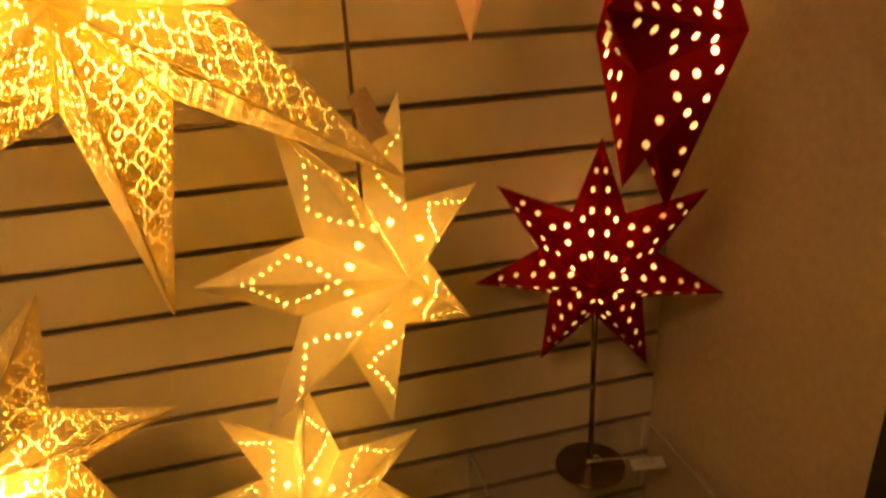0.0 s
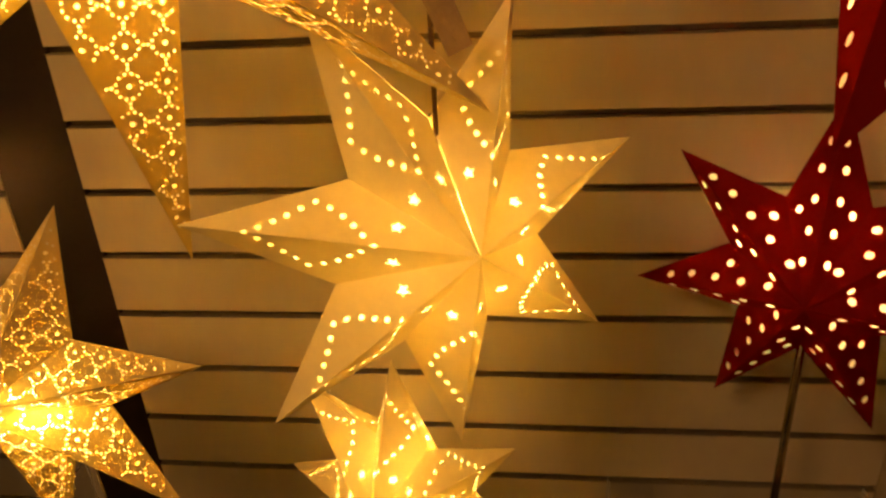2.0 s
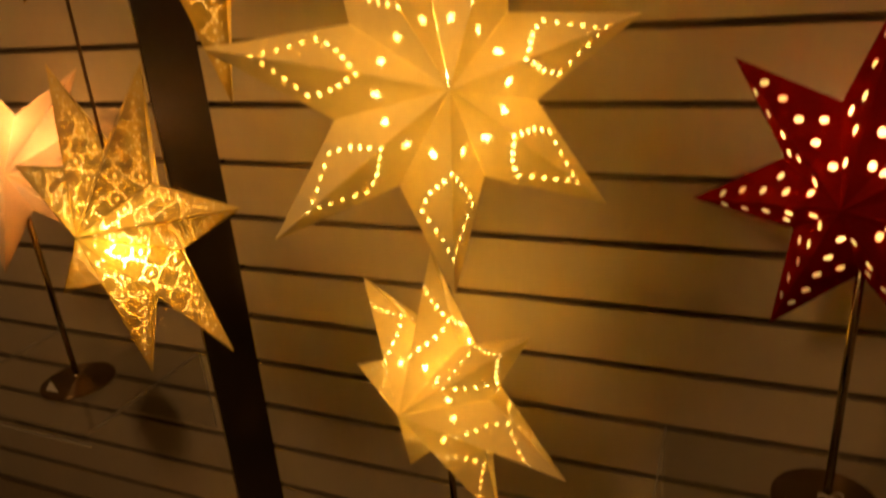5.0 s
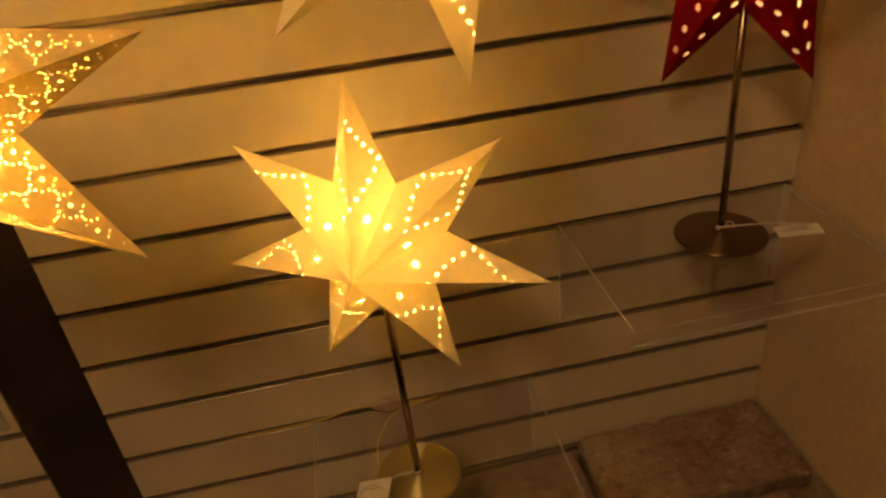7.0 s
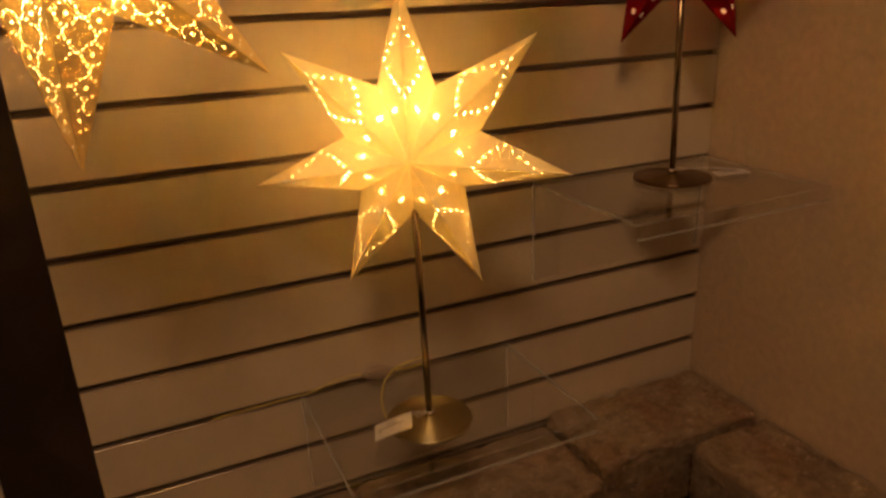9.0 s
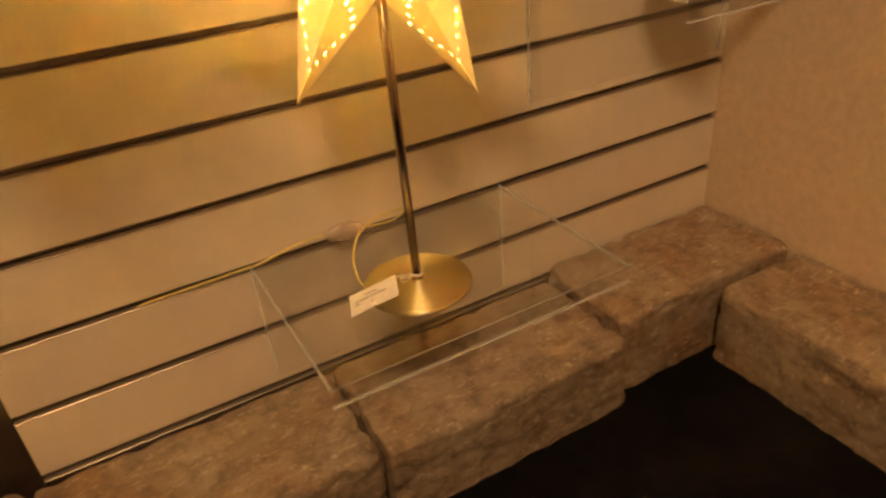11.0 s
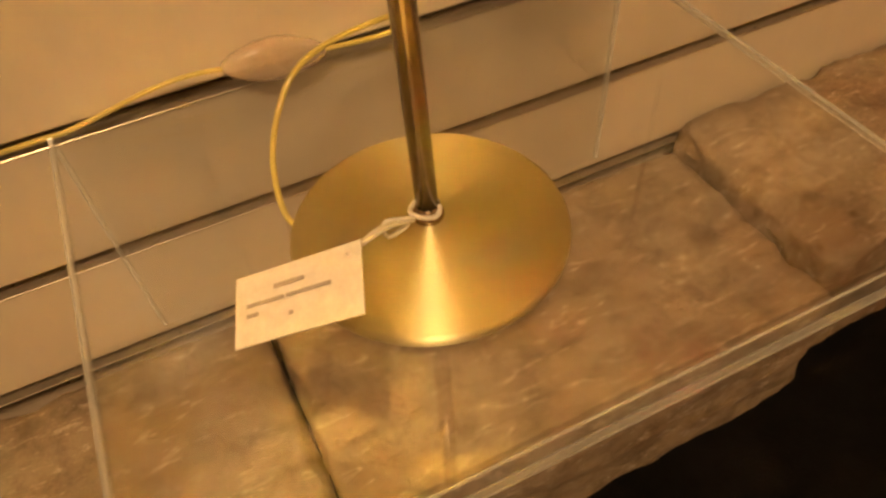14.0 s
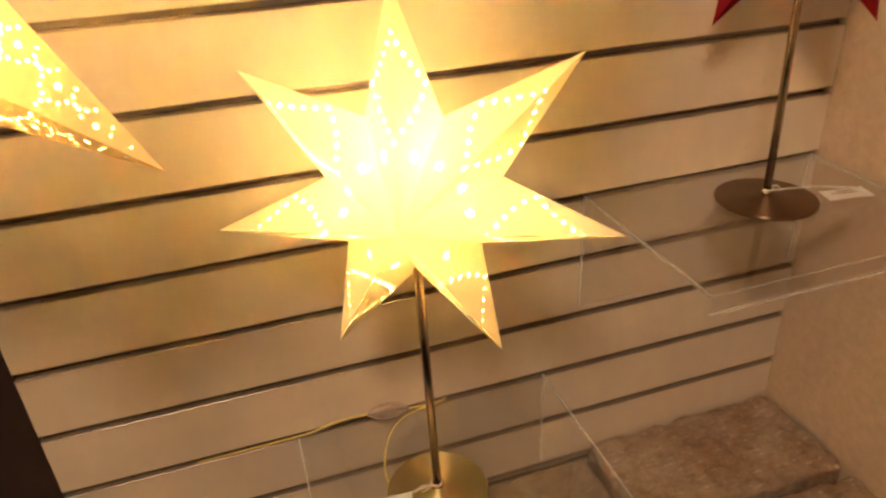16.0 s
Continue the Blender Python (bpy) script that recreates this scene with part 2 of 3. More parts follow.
def lathe(profile, steps=48, close=True):
    """A turned form from (radius, height) pairs."""
    bm = bmesh.new()
    rings = []
    for r, z in profile:
        if r < 1e-6:
            rings.append([bm.verts.new((0, 0, z))])
        else:
            rings.append([bm.verts.new((r * math.cos(a), r * math.sin(a), z)) for a in (2 * math.pi * k / steps for k in range(steps))])
    for a, b in zip(rings, rings[1:]):
        for k in range(steps):
            j = (k + 1) % steps
            if len(a) == 1 and len(b) > 1:
                bm.faces.new((a[0], b[k], b[j]))
            elif len(b) == 1 and len(a) > 1:
                bm.faces.new((a[k], b[0], a[j]))
            elif len(a) > 1:
                bm.faces.new((a[k], b[k], b[j], a[j]))
    return bm


def tube(points, radius, sides=8, smooth_steps=6):
    """A round cord along a smooth line through the points."""
    pts = [Vector(p) for p in points]
    line = []
    for i in range(len(pts) - 1):
        p0, p1, p2, p3 = pts[max(i - 1, 0)], pts[i], pts[i + 1], pts[min(i + 2, len(pts) - 1)]
        for s in range(smooth_steps):
            t = s / smooth_steps
            line.append(0.5 * ((2 * p1) + (p2 - p0) * t + (2 * p0 - 5 * p1 + 4 * p2 - p3) * t * t + (3 * p1 - p0 - 3 * p2 + p3) * t ** 3))
    line.append(pts[-1])
    bm = bmesh.new()
    rings = []
    ref = Vector((0.31, 0.77, 0.55))
    for i, p in enumerate(line):
        d = (line[min(i + 1, len(line) - 1)] - line[max(i - 1, 0)]).normalized()
        a = d.cross(ref).normalized()
        b = d.cross(a)
        rings.append([bm.verts.new(p + radius * (math.cos(w) * a + math.sin(w) * b)) for w in (2 * math.pi * k / sides for k in range(sides))])
    for a, b in zip(rings, rings[1:]):
        for k in range(sides):
            j = (k + 1) % sides
            bm.faces.new((a[k], a[j], b[j], b[k]))
    bm.faces.new(rings[0])
    bm.faces.new(rings[-1])
    return bm


def thing(name, m, label, category, group=""):
    ob = new(name)
    ob.empty_display_size = 0.05
    ob.matrix_world = m
    return tagged(ob, label, category, group)


# ---- setting ----
CORNER_X, STRIP_L, STRIP_R, LEFT_END = 0.0, -1.300, -1.174, -2.5
PITCH, GAP, TOP = 0.1, 0.0105, 2.5
FLOOR_Z = -0.118


def structure(name, bm, mat, label):
    return tagged(part(name, bm, mat), label, kind="structure")


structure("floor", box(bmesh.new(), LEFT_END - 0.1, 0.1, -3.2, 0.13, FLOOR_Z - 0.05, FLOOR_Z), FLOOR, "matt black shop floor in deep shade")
structure("ceiling", box(bmesh.new(), LEFT_END - 0.1, 0.1, -3.2, 0.13, TOP, TOP + 0.05), CEILING, "dim painted shop ceiling")
structure("wall_east", box(bmesh.new(), CORNER_X, 0.1, -3.2, 0.13, FLOOR_Z, TOP), PLASTER, "plain beige painted side wall with soft stains")
structure("wall_west", box(bmesh.new(), LEFT_END - 0.1, LEFT_END, -3.2, 0.13, FLOOR_Z, TOP), PLASTER, "plain beige painted wall")
structure("wall_south", box(bmesh.new(), LEFT_END, CORNER_X, -3.2, -3.1, FLOOR_Z, TOP), PLASTER, "plain beige painted wall")
wall = structure("wall_north", box(bmesh.new(), LEFT_END, CORNER_X, 0.018, 0.13, FLOOR_Z, TOP), PLASTER, "slatted display wall of cream boards with metal-lined grooves")
structure("trim_side", box(bmesh.new(), -0.012, -0.0005, -0.66, -0.527, 0.03, TOP, 0.0015), BLACK, "dark brown upright strip on the side wall")
structure("trim", box(bmesh.new(), STRIP_L, STRIP_R, 0.003, 0.0175, FLOOR_Z, TOP, 0.0015), BLACK, "dark brown upright strip between two slatted panels")

# ---- paper stars ----
POINTS = 7


def dot(u, v, r, n=10, turn=0.0):
    return [(u + r * math.cos(2 * math.pi * k / n + turn), v + r * math.sin(2 * math.pi * k / n + turn)) for k in range(n)]


def five_star(u, v, r, turn):
    return [(u + (r if k % 2 == 0 else r * 0.42) * math.cos(math.pi * k / 5 + turn), v + (r if k % 2 == 0 else r * 0.42) * math.sin(math.pi * k / 5 + turn)) for k in range(10)]


def half_dot(u, r, n=6):
    """A hole cut across the fold: this half of it."""
    return [(u + r * math.cos(math.pi * k / n), r * math.sin(math.pi * k / n)) for k in range(n + 1)]


def kite_pattern(size, notch, flat):
    """A kite of round holes on every point, and one small star on each half."""
    r = 0.0112 * size
    shapes = [(half_dot(flat(w, 0)[0], r), []) for w in (0.365, 0.790)]
    for w, h in ((0.397, 0.030), (0.425, 0.056), (0.456, 0.082), (0.498, 0.104), (0.546, 0.119), (0.596, 0.092), (0.645, 0.066), (0.692, 0.042), (0.742, 0.019)):
        shapes.append((dot(*flat(w, h), r), []))
    shapes.append((five_star(*flat(0.274, 0.066), 0.028 * size, 0.4), []))
    return shapes


def spot_pattern(size, notch, flat):
    """Large round holes in rows beside the fold."""
    places = [(0.765, 0.034), (0.630, 0.054), (0.485, 0.057), (0.402, 0.122), (0.335, 0.057), (0.188, 0.058)]
    return [(dot(*flat(w, h), 0.0205 * size, 12), []) for w, h in places]


def flower_pattern(size, notch, flat, pitch, ring, hole):
    """Rings of small holes round a larger one, joined by pairs of holes in a square net along the point's outer edge."""
    def width(u):
        return (u / notch[0] * notch[1]) if u < notch[0] else notch[1] * (size - u) / (size - notch[0])
    shapes = []

    def put(u, v, r, n=6, inner=0.0):
        if 0.06 * size < u < 0.97 * size and v - r > 0.003 and v + r < width(u) - 0.003 and v + r < width(u + r) - 0.0015 and v + r < width(u - r) - 0.0015:
            shapes.append((dot(u, v, r, n), dot(u, v, inner, n) if inner else []))
    along = Vector((size - notch[0], -notch[1])).normalized()
    inward = Vector((along.y, -along.x))
    steps = int(size / pitch) + 2
    for i in range(steps):
        for j in range(steps):
            c = Vector((size, 0.0)) - along * pitch * (i + 0.6) + inward * pitch * (j + 0.42)
            put(c.x, c.y, ring * 0.21, 8)
            for k in range(12):
                a = 2 * math.pi * (k + 0.5) / 12
                q = c + along * ring * math.cos(a) + inward * ring * math.sin(a)
                put(q.x, q.y, hole)
            for k in (1, 2):
                gap = ring + (pitch - 2 * ring) * k / 3
                for q in (c + along * gap, c + inward * gap):
                    put(q.x, q.y, hole)
    return shapes


def pierced_half(radius, depth, ratio, pattern):
    """One half of a point, unfolded flat: fold along u, notch at the far side. Gives corners, paper faces and hole faces."""
    from mathutils.geometry import delaunay_2d_cdt
    a = math.pi / POINTS
    fold = Vector((radius, 0, -depth))
    notch = Vector((ratio * radius * math.cos(a), ratio * radius * math.sin(a), -depth))
    size = fold.length
    du = fold.normalized()
    nu = notch.dot(du)
    nv = (notch - du * nu).length
    sx, sy = ratio * math.cos(a), ratio * math.sin(a)

    def flat(w, h):
        """From shares of the radius, as the star is seen from its front, to the unfolded sheet."""
        return w * size + h * (nu - sx * size) / sy, h * nv / sy
    shapes = pattern(size, (nu, nv), flat)
    pts, faces = [], []

    def add(poly):
        faces.append(list(range(len(pts), len(pts) + len(poly))))
        pts.extend(Vector(p) for p in poly)
    add([(0, 0), (size, 0), (nu, nv)])
    for outer, inner in shapes:
        add(outer)
        if inner:
            add(inner)
    got = delaunay_2d_cdt(pts, [], faces, 1, 1e-6)
    verts, tris, origin = got[0], got[2], got[5]
    rank = {}
    k = 1
    for outer, inner in shapes:
        rank[k] = "hole"
        k += 1
        if inner:
            rank[k] = "core"
            k += 1
    sheet, holes = [], []
    for f, src in zip(tris, origin):
        kinds = {rank.get(s, "sheet") for s in src}
        (holes if "hole" in kinds and "core" not in kinds else sheet).append(f)
    return [(v.x, v.y) for v in verts], sheet, holes, (nu, nv, size)


def star_meshes(radius, depth, ratio, pattern, slit=None, bends=None):
    """The folded star with its front towards -y: one mesh of paper and one of the thin paper behind its holes.
    bends moves single tips (t0 to t6) and notches (n0 to n6) outwards, sideways and back, as the paper has warped."""
    flat, sheet, holes, (nu, nv, size) = pierced_half(radius, depth, ratio, pattern)
    bends = bends or {}

    def rim(kind, i):
        i %= POINTS
        a = math.pi / 2 - 2 * math.pi * (i + (0.5 if kind == "n" else 0.0)) / POINTS
        r = radius if kind == "t" else ratio * radius
        out, side, back = bends.get(kind + str(i), (0, 0, 0))
        return Vector(((r + out) * math.cos(a) - side * math.sin(a), back, (r + out) * math.sin(a) + side * math.cos(a)))
    meshes = []
    for faces in (sheet, holes):
        verts, polys = [], []
        for side in (1, -1):
            apex = Vector((0, -depth * side, 0))
            for i in range(POINTS):
                for half in (1, -1):
                    tip = rim("t", i) - apex
                    notch = rim("n", i if half == -1 else i - 1) - apex
                    narrow = 0.962 if slit is not None and side == 1 and (i, half) == slit else 1.0
                    base = len(verts)
                    for u, v in flat:
                        over = v / nv
                        verts.append(apex + tip * ((u - over * nu) / size) + (notch * narrow + tip * ((1 - narrow) * nu / size)) * over)
                    for f in faces:
                        polys.append([base + k for k in f])
        used = sorted({k for f in polys for k in f})
        at = {k: n for n, k in enumerate(used)}
        me = bpy.data.meshes.new("paper")
        me.from_pydata([verts[k] for k in used], [], [[at[k] for k in f] for f in polys])
        if faces is sheet:
            bm = bmesh.new()
            bm.from_mesh(me)
            bmesh.ops.remove_doubles(bm, verts=bm.verts, dist=1e-5)
            bm.to_mesh(me)
            bm.free()
        meshes.append(me)
    return meshes


def add_mesh(name, me, mat, parent, label=""):
    me.name = name
    me.materials.append(mat)
    ob = new(name, me)
    ob.parent = parent
    if label:
        tagged(ob, label)
    return ob


def star_pose(c, yaw, pitch, roll):
    """Faces -y before it is turned by yaw, tipped up by pitch and spun by roll (counter-clockwise as seen from the front)."""
    return Matrix.Translation(c) @ pose(0, 0, 0, 0, 0, yaw) @ pose(0, 0, 0, -pitch, 0, 0) @ pose(0, 0, 0, 0, -roll, 0)


def bulb_parts(parent, glow, size=0.021, at=(0, 0, 0), up=(0, 0, 1)):
    m = Matrix.Translation(at) @ Vector(up).to_track_quat("Z", "Y").to_matrix().to_4x4()
    b = part("bulb", lathe([(0, -size), (size * 0.55, -size * 0.84), (size * 0.92, -size * 0.4), (size, 0), (size * 0.9, size * 0.45), (size * 0.6, size * 0.95), (size * 0.45, size * 1.35), (0, size * 1.35)], 20), glow, parent, "lit frosted bulb", True)
    b.matrix_local = m
    s = part("socket", lathe([(0, size * 1.36), (size * 0.62, size * 1.36), (size * 0.66, size * 1.6), (size * 0.6, size * 2.9), (size * 0.3, size * 3.1), (0, size * 3.1)], 16), SOCKET, parent, "", True)
    s.matrix_local = m


def paper_star(parent, radius, depth, ratio, pattern, sheet_mat, glow, label, slit=None, m=None, bulb_up=(0, 0, 1), bulb_at=(0, 0, 0), bends=None):
    sheet, holes = star_meshes(radius, depth, ratio, pattern, slit, bends)
    shade = add_mesh("shade", sheet, sheet_mat, parent, label)
    if m is not None:
        shade.matrix_local = m
    if holes.polygons:
        h = add_mesh("perforation", holes, TISSUE, shade, "bright pierced holes backed with thin white paper")
        tagged(h, kind="stuff")
    if glow is not None:
        bulb_parts(parent, glow, at=bulb_at, up=bulb_up)
    return shade


def flowers(pitch, ring, hole):
    return lambda size, notch, flat: flower_pattern(size, notch, flat, pitch, ring, hole)


def plain(size, notch, flat):
    return []


def hanging_star(label, c, yaw, pitch, roll, radius, depth, ratio, pattern, mat, glow, slit=None, bulb_at=(0, 0, 0), bends=None):
    ob = thing("hanging_star_lamp", Matrix.Translation(c), label, "star lamp", "paper star lamps")
    turn = star_pose((0, 0, 0), yaw, pitch, roll)
    paper_star(ob, radius, depth, ratio, pattern, mat, glow, "", slit, turn, bulb_at=bulb_at, bends=bends)
    part("cord", tube([(0, 0, ratio * radius * 0.3), (0.001, 0, ratio * radius), (0.002, 0.003, 0.6 * (TOP - c[2])), (0, 0, TOP - c[2])], 0.0022), CORD, ob, "dark hanging cord")
    return ob


def standing_star(label, base, c, yaw, pitch, roll, pattern, mat, glow, base_mat, radius=0.217, depth=0.078, ratio=0.47, base_r=0.0657, bends=None):
    ob = thing("standing_star_lamp", Matrix.Translation(base), label, "star lamp", "paper star lamps")
    off = Vector(c) - Vector(base)
    foot = part("base", lathe([(0, 0), (base_r - 0.002, 0), (base_r, 0.0015), (base_r, 0.004), (base_r - 0.0006, 0.0052), (base_r - 0.0016, 0.0057), (base_r - 0.0028, 0.0059), (base_r * 0.66, 0.0075), (base_r * 0.33, 0.0095), (0.010, 0.0108), (0.009, 0.0110), (0, 0.0110)], 96), base_mat, ob, "shallow round spun metal foot", True)
    part("collar", lathe([(0, 0.011), (0.0072, 0.011), (0.0074, 0.0118), (0.0074, 0.0132), (0.0068, 0.0142), (0.0060, 0.0148), (0.0058, 0.0185), (0, 0.0185)], 24), STEEL, ob, "", True)
    h = off.z - 0.028
    pole = part("pole", lathe([(0, 0.012), (0.0052, 0.012), (0.0052, h), (0, h)], 20), STEEL, ob, "slim straight metal pole", True)
    lean = Vector((off.x, off.y, 0)) / max(h, 0.1)
    for v in pole.data.vertices:
        v.co.x += lean.x * v.co.z
        v.co.y += lean.y * v.co.z
    turn = Matrix.Translation(off) @ star_pose((0, 0, 0), yaw, pitch, roll)
    sheet, holes = star_meshes(radius, depth, ratio, pattern, None, bends)
    shade = add_mesh("shade", sheet, mat, ob)
    shade.matrix_local = turn
    if holes.polygons:
        tagged(add_mesh("perforation", holes, TISSUE, shade, "bright pierced holes backed with thin white paper"), kind="stuff")
    if glow is not None:
        size = 0.021
        m = Matrix.Translation(off + Vector((0, 0.022, 0.035)))
        b = part("bulb", lathe([(0, size), (size * 0.55, size * 0.84), (size * 0.92, size * 0.4), (size, 0), (size * 0.9, -size * 0.45), (size * 0.6, -size * 0.95), (size * 0.45, -size * 1.35), (0, -size * 1.35)], 20), glow, ob, "lit frosted bulb", True)
        b.matrix_local = m
        s = part("socket", lathe([(0, -size * 1.36), (size * 0.62, -size * 1.36), (size * 0.66, -size * 1.6), (size * 0.6, -size * 2.9), (0, -size * 2.9)], 16), SOCKET, ob, "", True)
        s.matrix_local = m
    return ob


big = hanging_star("cream paper star pierced with kite-shaped dot rows, hanging lit", (-0.6152, -0.3291, 1.0803), 31.9, 5.5, 25.5, 0.2169, 0.076, 0.471, kite_pattern, CREAM_PAPER, BULB, (0, -1), (0, 0.030, -0.018),
             {"t1": (-0.002, 0.008, 0), "n1": (-0.005, 0.002, 0), "t2": (0.003, 0.002, 0.005), "n3": (0.001, -0.002, 0.005), "t4": (-0.002, 0.001, -0.003), "t5": (-0.001, -0.004, -0.005), "t6": (0.001, -0.004, 0.006), "n6": (-0.004, -0.002, 0.004)})
hanging_star("large gold paper star with flower perforations, hanging lit", (-0.846, -0.375, 1.411), -2.7, -4.2, -24.5, 0.352, 0.115, 0.34, flowers(0.0302, 0.0100, 0.00135), PATTERN_PAPER, BULB_BIG, bends={"t3": (-0.008, 0.004, -0.008), "t4": (0.003, 0.006, 0)})
hanging_star("pale gold paper star with fine flower perforations, hanging lit", (-1.0762, -0.3191, 0.9082), -8.5, 1.2, -28.0, 0.2288, 0.0651, 0.447, flowers(0.0295, 0.0098, 0.0013), PATTERN_PAPER, BULB_DIM, None, (0.028, -0.020, -0.022),
             {"t0": (0.003, -0.001, -0.005), "n0": (0.006, -0.003, -0.008), "t1": (0.004, 0.001, -0.002), "n1": (-0.002, -0.003, 0.010), "t2": (0, -0.004, 0), "n2": (0, 0.003, -0.005), "t6": (-0.009, 0.004, 0.005)})
hanging_star("deep red paper star with large round holes, hanging lit", (-0.2454, -0.3464, 1.3272), 43.6, 3.5, -24.9, 0.2146, 0.0874, 0.55, spot_pattern, RED_PAPER, BULB_RED)
hanging_star("plain peach paper star hanging high before the slatted wall", (-0.44, -0.2, 1.532), 10.0, 0.0, 25.7, 0.218, 0.078, 0.47, plain, PEACH_PAPER, BULB_DIM)
low = standing_star("cream paper star lamp on a brass foot and slim pole", (-0.697, -0.174, 0.205), (-0.7026, -0.1738, 0.6312), -24.0, -1.7, -0.4, kite_pattern, CREAM_PAPER, BULB_LOW, BRASS, 0.2165, 0.0865, 0.42,
                    bends={"t0": (-0.009, 0.007, 0.007), "n0": (-0.004, 0.002, 0.006), "t1": (0.003, 0.007, -0.003), "n1": (0.004, -0.002, 0), "t2": (0.006, 0.005, -0.005), "t3": (0.002, -0.003, 0.001), "t4": (-0.003, -0.004, -0.003), "t5": (0.002, -0.003, 0.001), "n5": (-0.003, 0.002, 0), "t6": (-0.011, -0.001, 0.002)})
red = standing_star("deep red paper star lamp with round holes on bronze foot", (-0.199, -0.118, 0.505), (-0.2003, -0.1094, 0.9297), -25.2, 0.8, 0.2, spot_pattern, RED_PAPER, BULB_RED, DARK_BRASS, 0.2152, 0.0971)
peach = standing_star("plain peach paper star lamp beyond the dark strip", (-1.465, -0.165, 0.505), (-1.463, -0.169, 0.932), 44.4, 0.8, 8.3, plain, PEACH_PAPER, BULB_PEACH, DARK_BRASS, radius=0.195, ratio=0.43)


# ---- price tags, cords and switch ----
def price_tag(name, corner, along_x, down, knot, label, lines, mat=CARD):
    """A small card on a looped string: corner, width and height vectors, and the place where the string is tied."""
    o, w, h = Vector(corner), Vector(along_x), Vector(down)
    n = w.cross(h).normalized()
    n = -n if n.z < 0 else n
    ob = thing(name, Matrix.Translation(o), label, "price tag", "price tags")
    bm = bmesh.new()
    quad = []
    for lift in (0.0, 0.0006):
        quad.append([bm.verts.new(w * a + h * b + n * (lift + 0.0012 * math.sin(3 * a) * b)) for a, b in ((0, 0), (0.5, 0), (1, 0), (1, 1), (0.5, 1), (0, 1))])
    lo, hi = quad
    for ring in (lo, hi):
        bm.faces.new((ring[0], ring[1], ring[4], ring[5]))
        bm.faces.new((ring[1], ring[2], ring[3], ring[4]))
    for k in range(6):
        bm.faces.new((lo[k], lo[(k + 1) % 6], hi[(k + 1) % 6], hi[k]))
    part("card", bm, mat, ob)
    for a, b, le, th in lines:
        bm = bmesh.new()
        c = [w * a + h * b, w * (a + le) + h * b, w * (a + le) + h * (b + th), w * a + h * (b + th)]
        vs = [bm.verts.new(q + n * 0.0022) for q in c] + [bm.verts.new(q + n * 0.0025) for q in c]
        bm.faces.new(vs[4:])
        bm.faces.new(vs[:4])
        for k in range(4):
            bm.faces.new((vs[k], vs[(k + 1) % 4], vs[4 + (k + 1) % 4], vs[4 + k]))
        part("print_bar", bm, INK, ob, "line of small grey print")
    if knot is not None:
        k = Vector(knot) - o
        hole = w * 0.9 + h * 0.16
        mid = (hole + k) / 2
        part("string", tube([hole + n * 0.001, mid + Vector((0.002, 0, 0.004)), k, k + Vector((-0.012, 0.004, 0.001)), k + Vector((-0.014, -0.004, 0.0)), k + Vector((-0.004, -0.003, 0.002)), mid + Vector((-0.001, 0.002, 0.003)), hole - n * 0.001], 0.0011, 7, 5), STRING, ob, "white looped cotton string")
        part("knot", tube([k + Vector((0.0068 * math.cos(q) + 0.0072, 0.0068 * math.sin(q) + 0.004, 0.0012 * math.sin(2 * q))) for q in (0.1 + 0.6 * i for i in range(11))], 0.0012, 7, 4), STRING, ob)
    return ob


price_tag("price_tag", (-0.7862, -0.1785, 0.226), (0.0492, -0.026, 0.0248), (-0.0102, -0.0275, -0.0085), (-0.7065, -0.180, 0.2235), "white price card tied to the brass lamp's pole", [(0.34, 0.27, 0.24, 0.055), (0.12, 0.45, 0.30, 0.05), (0.44, 0.45, 0.34, 0.05), (0.12, 0.59, 0.09, 0.05), (0.46, 0.70, 0.03, 0.05)])
price_tag("price_tag", (-0.122, -0.128, 0.508), (0.064, -0.010, 0.0), (-0.008, -0.030, 0.0), (-0.195, -0.124, 0.522), "white price card lying by the bronze lamp foot", [(0.3, 0.3, 0.4, 0.08), (0.15, 0.5, 0.6, 0.07)])
price_tag("price_tag", (-1.484, -0.205, 0.528), (0.026, -0.008, -0.018), (-0.014, -0.010, -0.024), None, "white price card hanging by the shelf beyond strip", [(0.3, 0.4, 0.4, 0.08)])
price_tag("cord_tag", (-0.622, -0.346, 1.288), (0.020, -0.008, 0.010), (0.022, 0.006, -0.054), None, "brown card label hanging on the cream star's cord", [], KRAFT)

cable = thing("lamp_cable", Matrix.Translation((-0.76, -0.06, 0.2)), "yellowish clear lamp cable with an inline switch on the wall", "cable")
part("wire", tube([(0.040, -0.100, 0.0075), (0.018, -0.092, 0.008), (0.005, -0.078, 0.009), (0.008, -0.051, 0.020), (0.020, -0.026, 0.030), (0.036, -0.015, 0.044), (0.059, -0.005, 0.048), (0.090, 0.000, 0.049), (0.118, 0.020, 0.036), (0.122, 0.042, 0.018), (0.105, 0.047, 0.009), (0.068, 0.048, 0.011)], 0.0016, 8), YELLOW_CORD, cable, "thin yellowish clear wire")
part("wire", tube([(0.007, 0.048, 0.018), (-0.012, 0.050, 0.019), (-0.037, 0.052, 0.016), (-0.083, 0.055, 0.005), (-0.11, 0.057, 0.003), (-0.24, 0.060, -0.001)], 0.0016, 8), YELLOW_CORD, cable, "thin yellowish clear wire")
shell = lathe([(0, -0.032), (0.003, -0.031), (0.0065, -0.024), (0.0105, -0.010), (0.0112, 0.0), (0.0105, 0.010), (0.0065, 0.024), (0.003, 0.031), (0, 0.032)], 24)
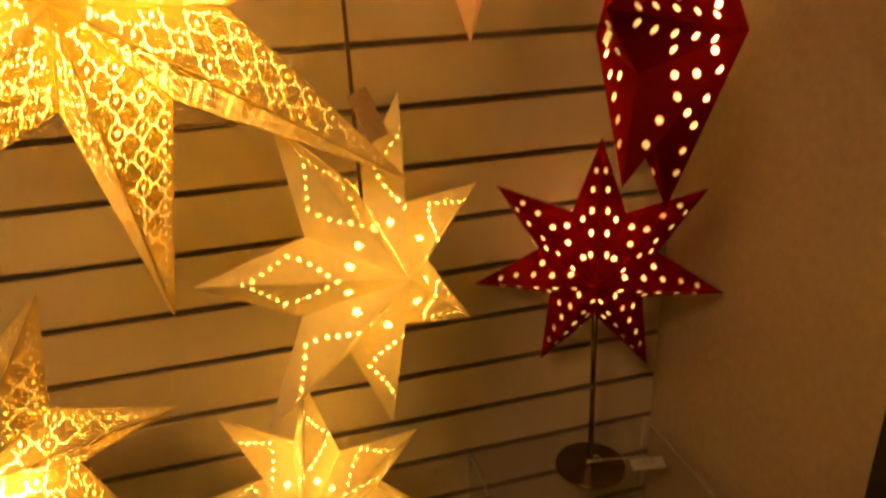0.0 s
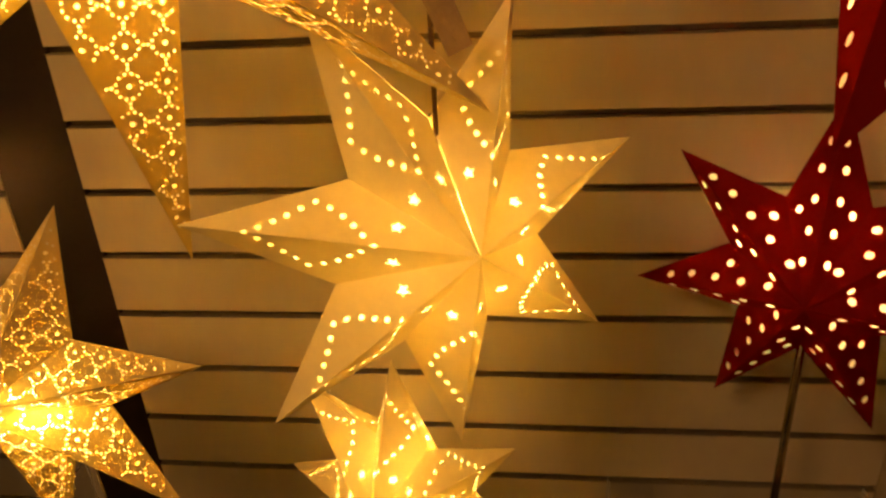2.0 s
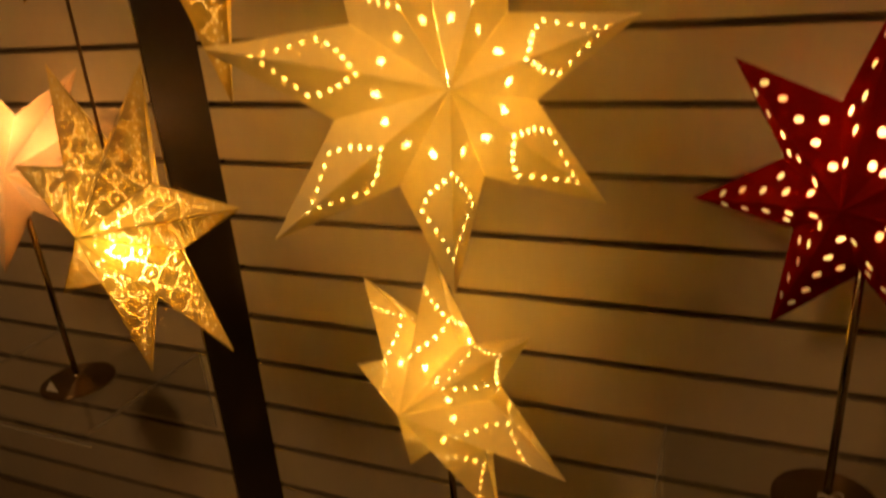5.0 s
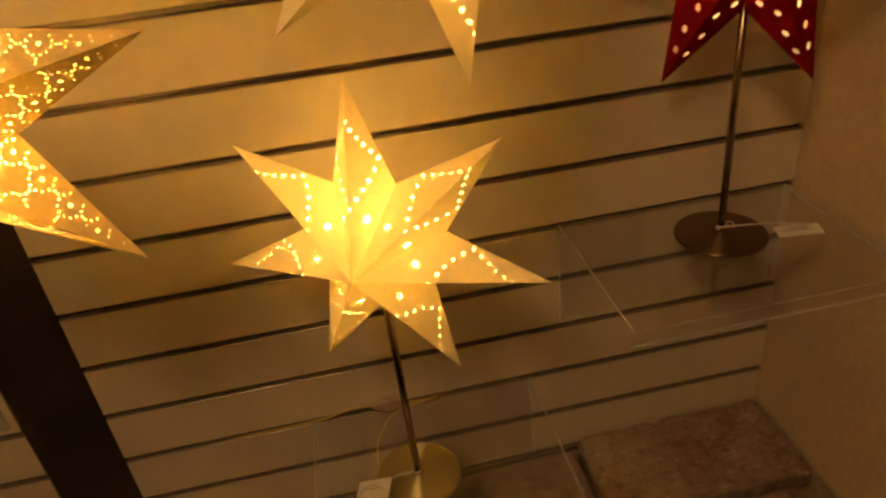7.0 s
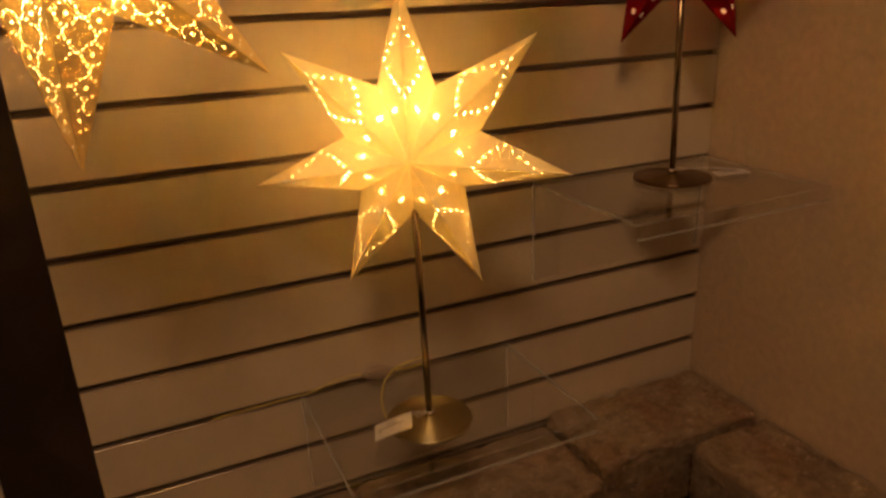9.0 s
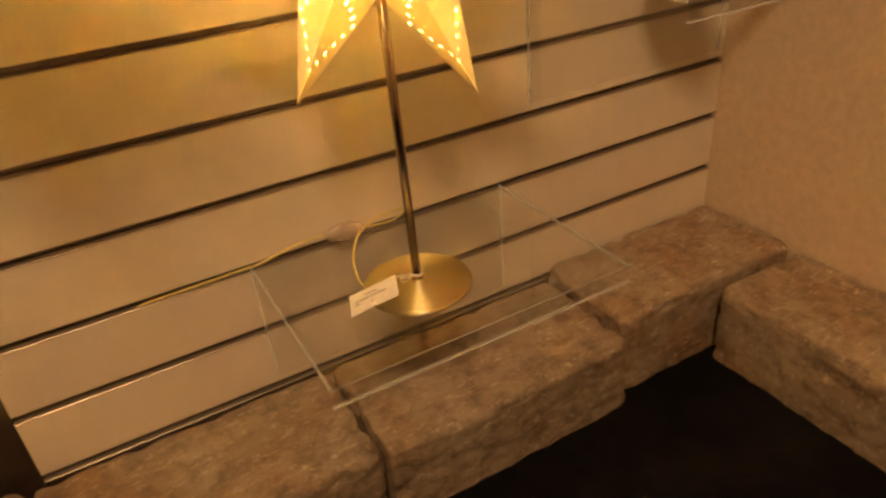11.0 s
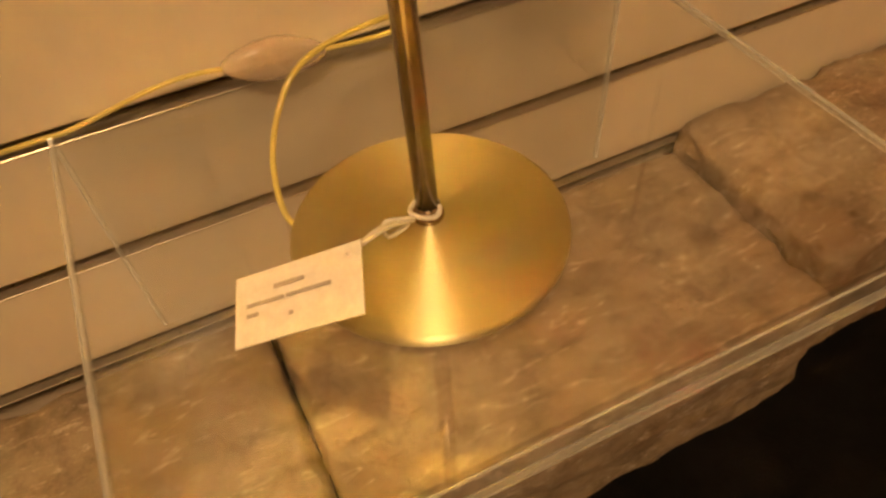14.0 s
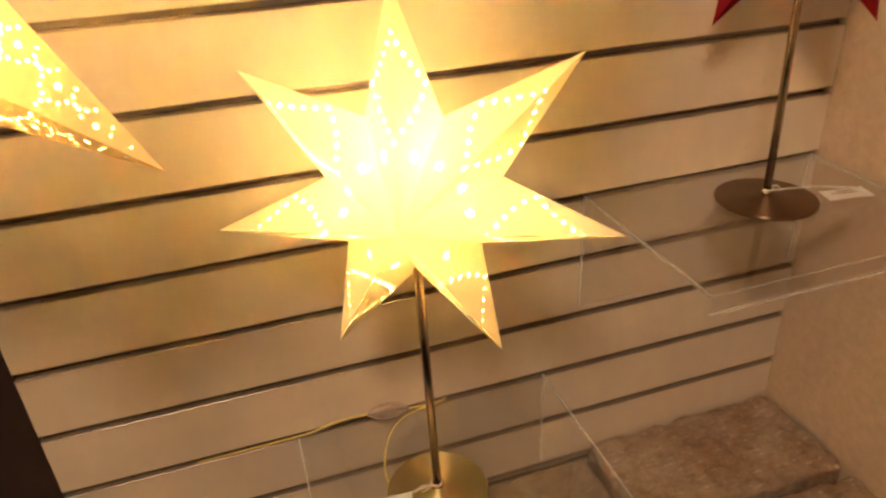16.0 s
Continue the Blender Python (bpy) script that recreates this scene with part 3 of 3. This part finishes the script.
bmesh.ops.transform(shell, matrix=Matrix.Translation((0.037, 0.048, 0.0145)) @ pose(0, 0, 0, 0, 97, 0) @ Matrix.Diagonal((1.25, 0.85, 1.0, 1.0)), verts=shell.verts)
sw = part("switch", shell, SWITCH, cable, "see-through plastic inline switch", True)
for x in (0.028, 0.044):
    part("contact", tube([(x + 0.0045 * math.cos(q), 0.046, 0.0145 + 0.0045 * math.sin(q)) for q in (0.5 * k for k in range(11))], 0.0009, 6, 3), STEEL, sw, "small bright metal clip")


# ---- clear shelves ----
def clear_shelf(x0, x1, z, label):
    ob = thing("acrylic_shelf", Matrix.Translation((x0, 0, z)), label, "shelf", "clear acrylic shelves")
    w, e = x1 - x0, 0.0030
    for name, mat, dims in (
        ("panel", ACRYLIC, (e, w - e, -0.286, -0.0065, -0.0045, 0)),
        ("back_plate", ACRYLIC, (e, w - e, -0.0058, -0.0016, -0.185, 0)),
        ("front_lip", ACRYLIC, (e, w - e, -0.2905, -0.2863, -0.0225, -0.0008)),
        ("lip_edge", ACRYLIC_EDGE, (0, w, -0.2905, -0.2863, -0.0250, -0.0227)),
        ("fold_edge", ACRYLIC_EDGE, (0, w, -0.2905, -0.2890, -0.0006, 0.0004)),
        ("side_edge", ACRYLIC_EDGE, (0, e - 0.0002, -0.286, -0.0065, -0.0045, 0)),
        ("side_edge", ACRYLIC_EDGE, (w - e + 0.0002, w, -0.286, -0.0065, -0.0045, 0)),
        ("back_edge", ACRYLIC_EDGE, (0, e - 0.0002, -0.0058, -0.0016, -0.185, 0)),
        ("back_edge", ACRYLIC_EDGE, (w - e + 0.0002, w, -0.0058, -0.0016, -0.185, 0)),
    ):
        p = part(name, box(bmesh.new(), *dims, 0.0005 if mat is ACRYLIC_EDGE else 0.0), mat, ob, "bright polished edge" if mat is ACRYLIC_EDGE else "")
        p.visible_shadow = False
    return ob


clear_shelf(-0.858, -0.466, 0.204, "clear acrylic shelf hooked into the slatted wall above stones")
clear_shelf(-0.410, -0.020, 0.504, "clear acrylic shelf on the slatted wall by the corner")
clear_shelf(-1.70, -1.31, 0.504, "clear acrylic shelf on the panel beyond the dark strip")


# ---- stones ----
def stone_block(x0, x1, y0, y1, z1, seed, label):
    """A tumbled stone block: rounded, chipped edges and uneven faces on a fine grid."""
    z0 = FLOOR_Z - 0.02
    half = Vector(((x1 - x0) / 2, (y1 - y0) / 2, (z1 - z0) / 2))
    mid = Vector(((x0 + x1) / 2, (y0 + y1) / 2, (z0 + z1) / 2))
    s = Vector((seed * 3.7, seed * 1.3, seed * 2.1))
    count, at, verts, faces = 44, {}, [], []

    def point(axis, sign, i, j):
        q = [0.0, 0.0, 0.0]
        q[axis], q[(axis + 1) % 3], q[(axis + 2) % 3] = sign, 2 * i / count - 1, 2 * j / count - 1
        key = tuple(round(c * count) for c in q)
        if key not in at:
            flat = Vector((q[0] * half.x, q[1] * half.y, q[2] * half.z))
            r = 0.015 + 0.010 * noise.noise(flat * 9 + s)
            inner = Vector([max(-half[k] + r, min(half[k] - r, flat[k])) for k in range(3)])
            out = (flat - inner).normalized()
            edge = sum(1 for k in range(3) if abs(flat[k]) > half[k] - 0.02)
            dent = 0.004 * noise.noise(flat * 9 + s) + 0.0025 * noise.noise(flat * 27 + s) + 0.0018 * noise.noise(flat * 70 + s)
            if edge > 1:
                dent -= 0.010 * max(0.0, noise.noise(flat * 30 - s) - 0.05)
            at[key] = len(verts)
            verts.append(mid + inner + out * (r + min(dent - 0.001, 0.002)))
        return at[key]
    for axis in range(3):
        for sign in (-1, 1):
            for i in range(count):
                for j in range(count):
                    f = [point(axis, sign, i, j), point(axis, sign, i + 1, j), point(axis, sign, i + 1, j + 1), point(axis, sign, i, j + 1)]
                    faces.append(f if sign > 0 else f[::-1])
    me = bpy.data.meshes.new("stone_block")
    me.from_pydata(verts, [], faces)
    me.materials.append(STONE)
    me.polygons.foreach_set("use_smooth", [True] * len(me.polygons))
    return tagged(new("stone_block", me), label, "stone block", "stones along the wall")


stone_block(-1.58, -1.195, -0.198, -0.008, 0.014, 1, "rough weathered stone block at the foot of the wall")
stone_block(-1.19, -0.787, -0.212, -0.013, 0.008, 2, "rough weathered brownish stone block at the foot of the wall")
stone_block(-0.785, -0.385, -0.222, -0.013, 0.009, 3, "rough weathered stone block under the clear shelf")
stone_block(-0.381, -0.006, -0.196, -0.001, 0.027, 4, "rough grey-brown stone block in the corner")
stone_block(-0.195, -0.002, -0.62, -0.208, 0.020, 5, "rough grey-brown stone block along the side wall")
stone_block(-0.19, -0.002, -1.05, -0.63, 0.018, 6, "rough grey-brown stone block along the side wall")

# ---- boards of the slatted wall ----
def board_mesh(x0, x1):
    me = bpy.data.meshes.new("board")
    bm = box(bmesh.new(), x0, x1, 0.0, 0.0178, GAP / 2, PITCH - GAP / 2)
    bmesh.ops.bevel(bm, geom=[e for e in bm.edges if all(v.co.y < 0.001 for v in e.verts)], offset=0.0012, segments=2, profile=0.5, affect="EDGES")
    bm.to_mesh(me)
    bm.free()
    me.materials.append(BOARD)
    return me


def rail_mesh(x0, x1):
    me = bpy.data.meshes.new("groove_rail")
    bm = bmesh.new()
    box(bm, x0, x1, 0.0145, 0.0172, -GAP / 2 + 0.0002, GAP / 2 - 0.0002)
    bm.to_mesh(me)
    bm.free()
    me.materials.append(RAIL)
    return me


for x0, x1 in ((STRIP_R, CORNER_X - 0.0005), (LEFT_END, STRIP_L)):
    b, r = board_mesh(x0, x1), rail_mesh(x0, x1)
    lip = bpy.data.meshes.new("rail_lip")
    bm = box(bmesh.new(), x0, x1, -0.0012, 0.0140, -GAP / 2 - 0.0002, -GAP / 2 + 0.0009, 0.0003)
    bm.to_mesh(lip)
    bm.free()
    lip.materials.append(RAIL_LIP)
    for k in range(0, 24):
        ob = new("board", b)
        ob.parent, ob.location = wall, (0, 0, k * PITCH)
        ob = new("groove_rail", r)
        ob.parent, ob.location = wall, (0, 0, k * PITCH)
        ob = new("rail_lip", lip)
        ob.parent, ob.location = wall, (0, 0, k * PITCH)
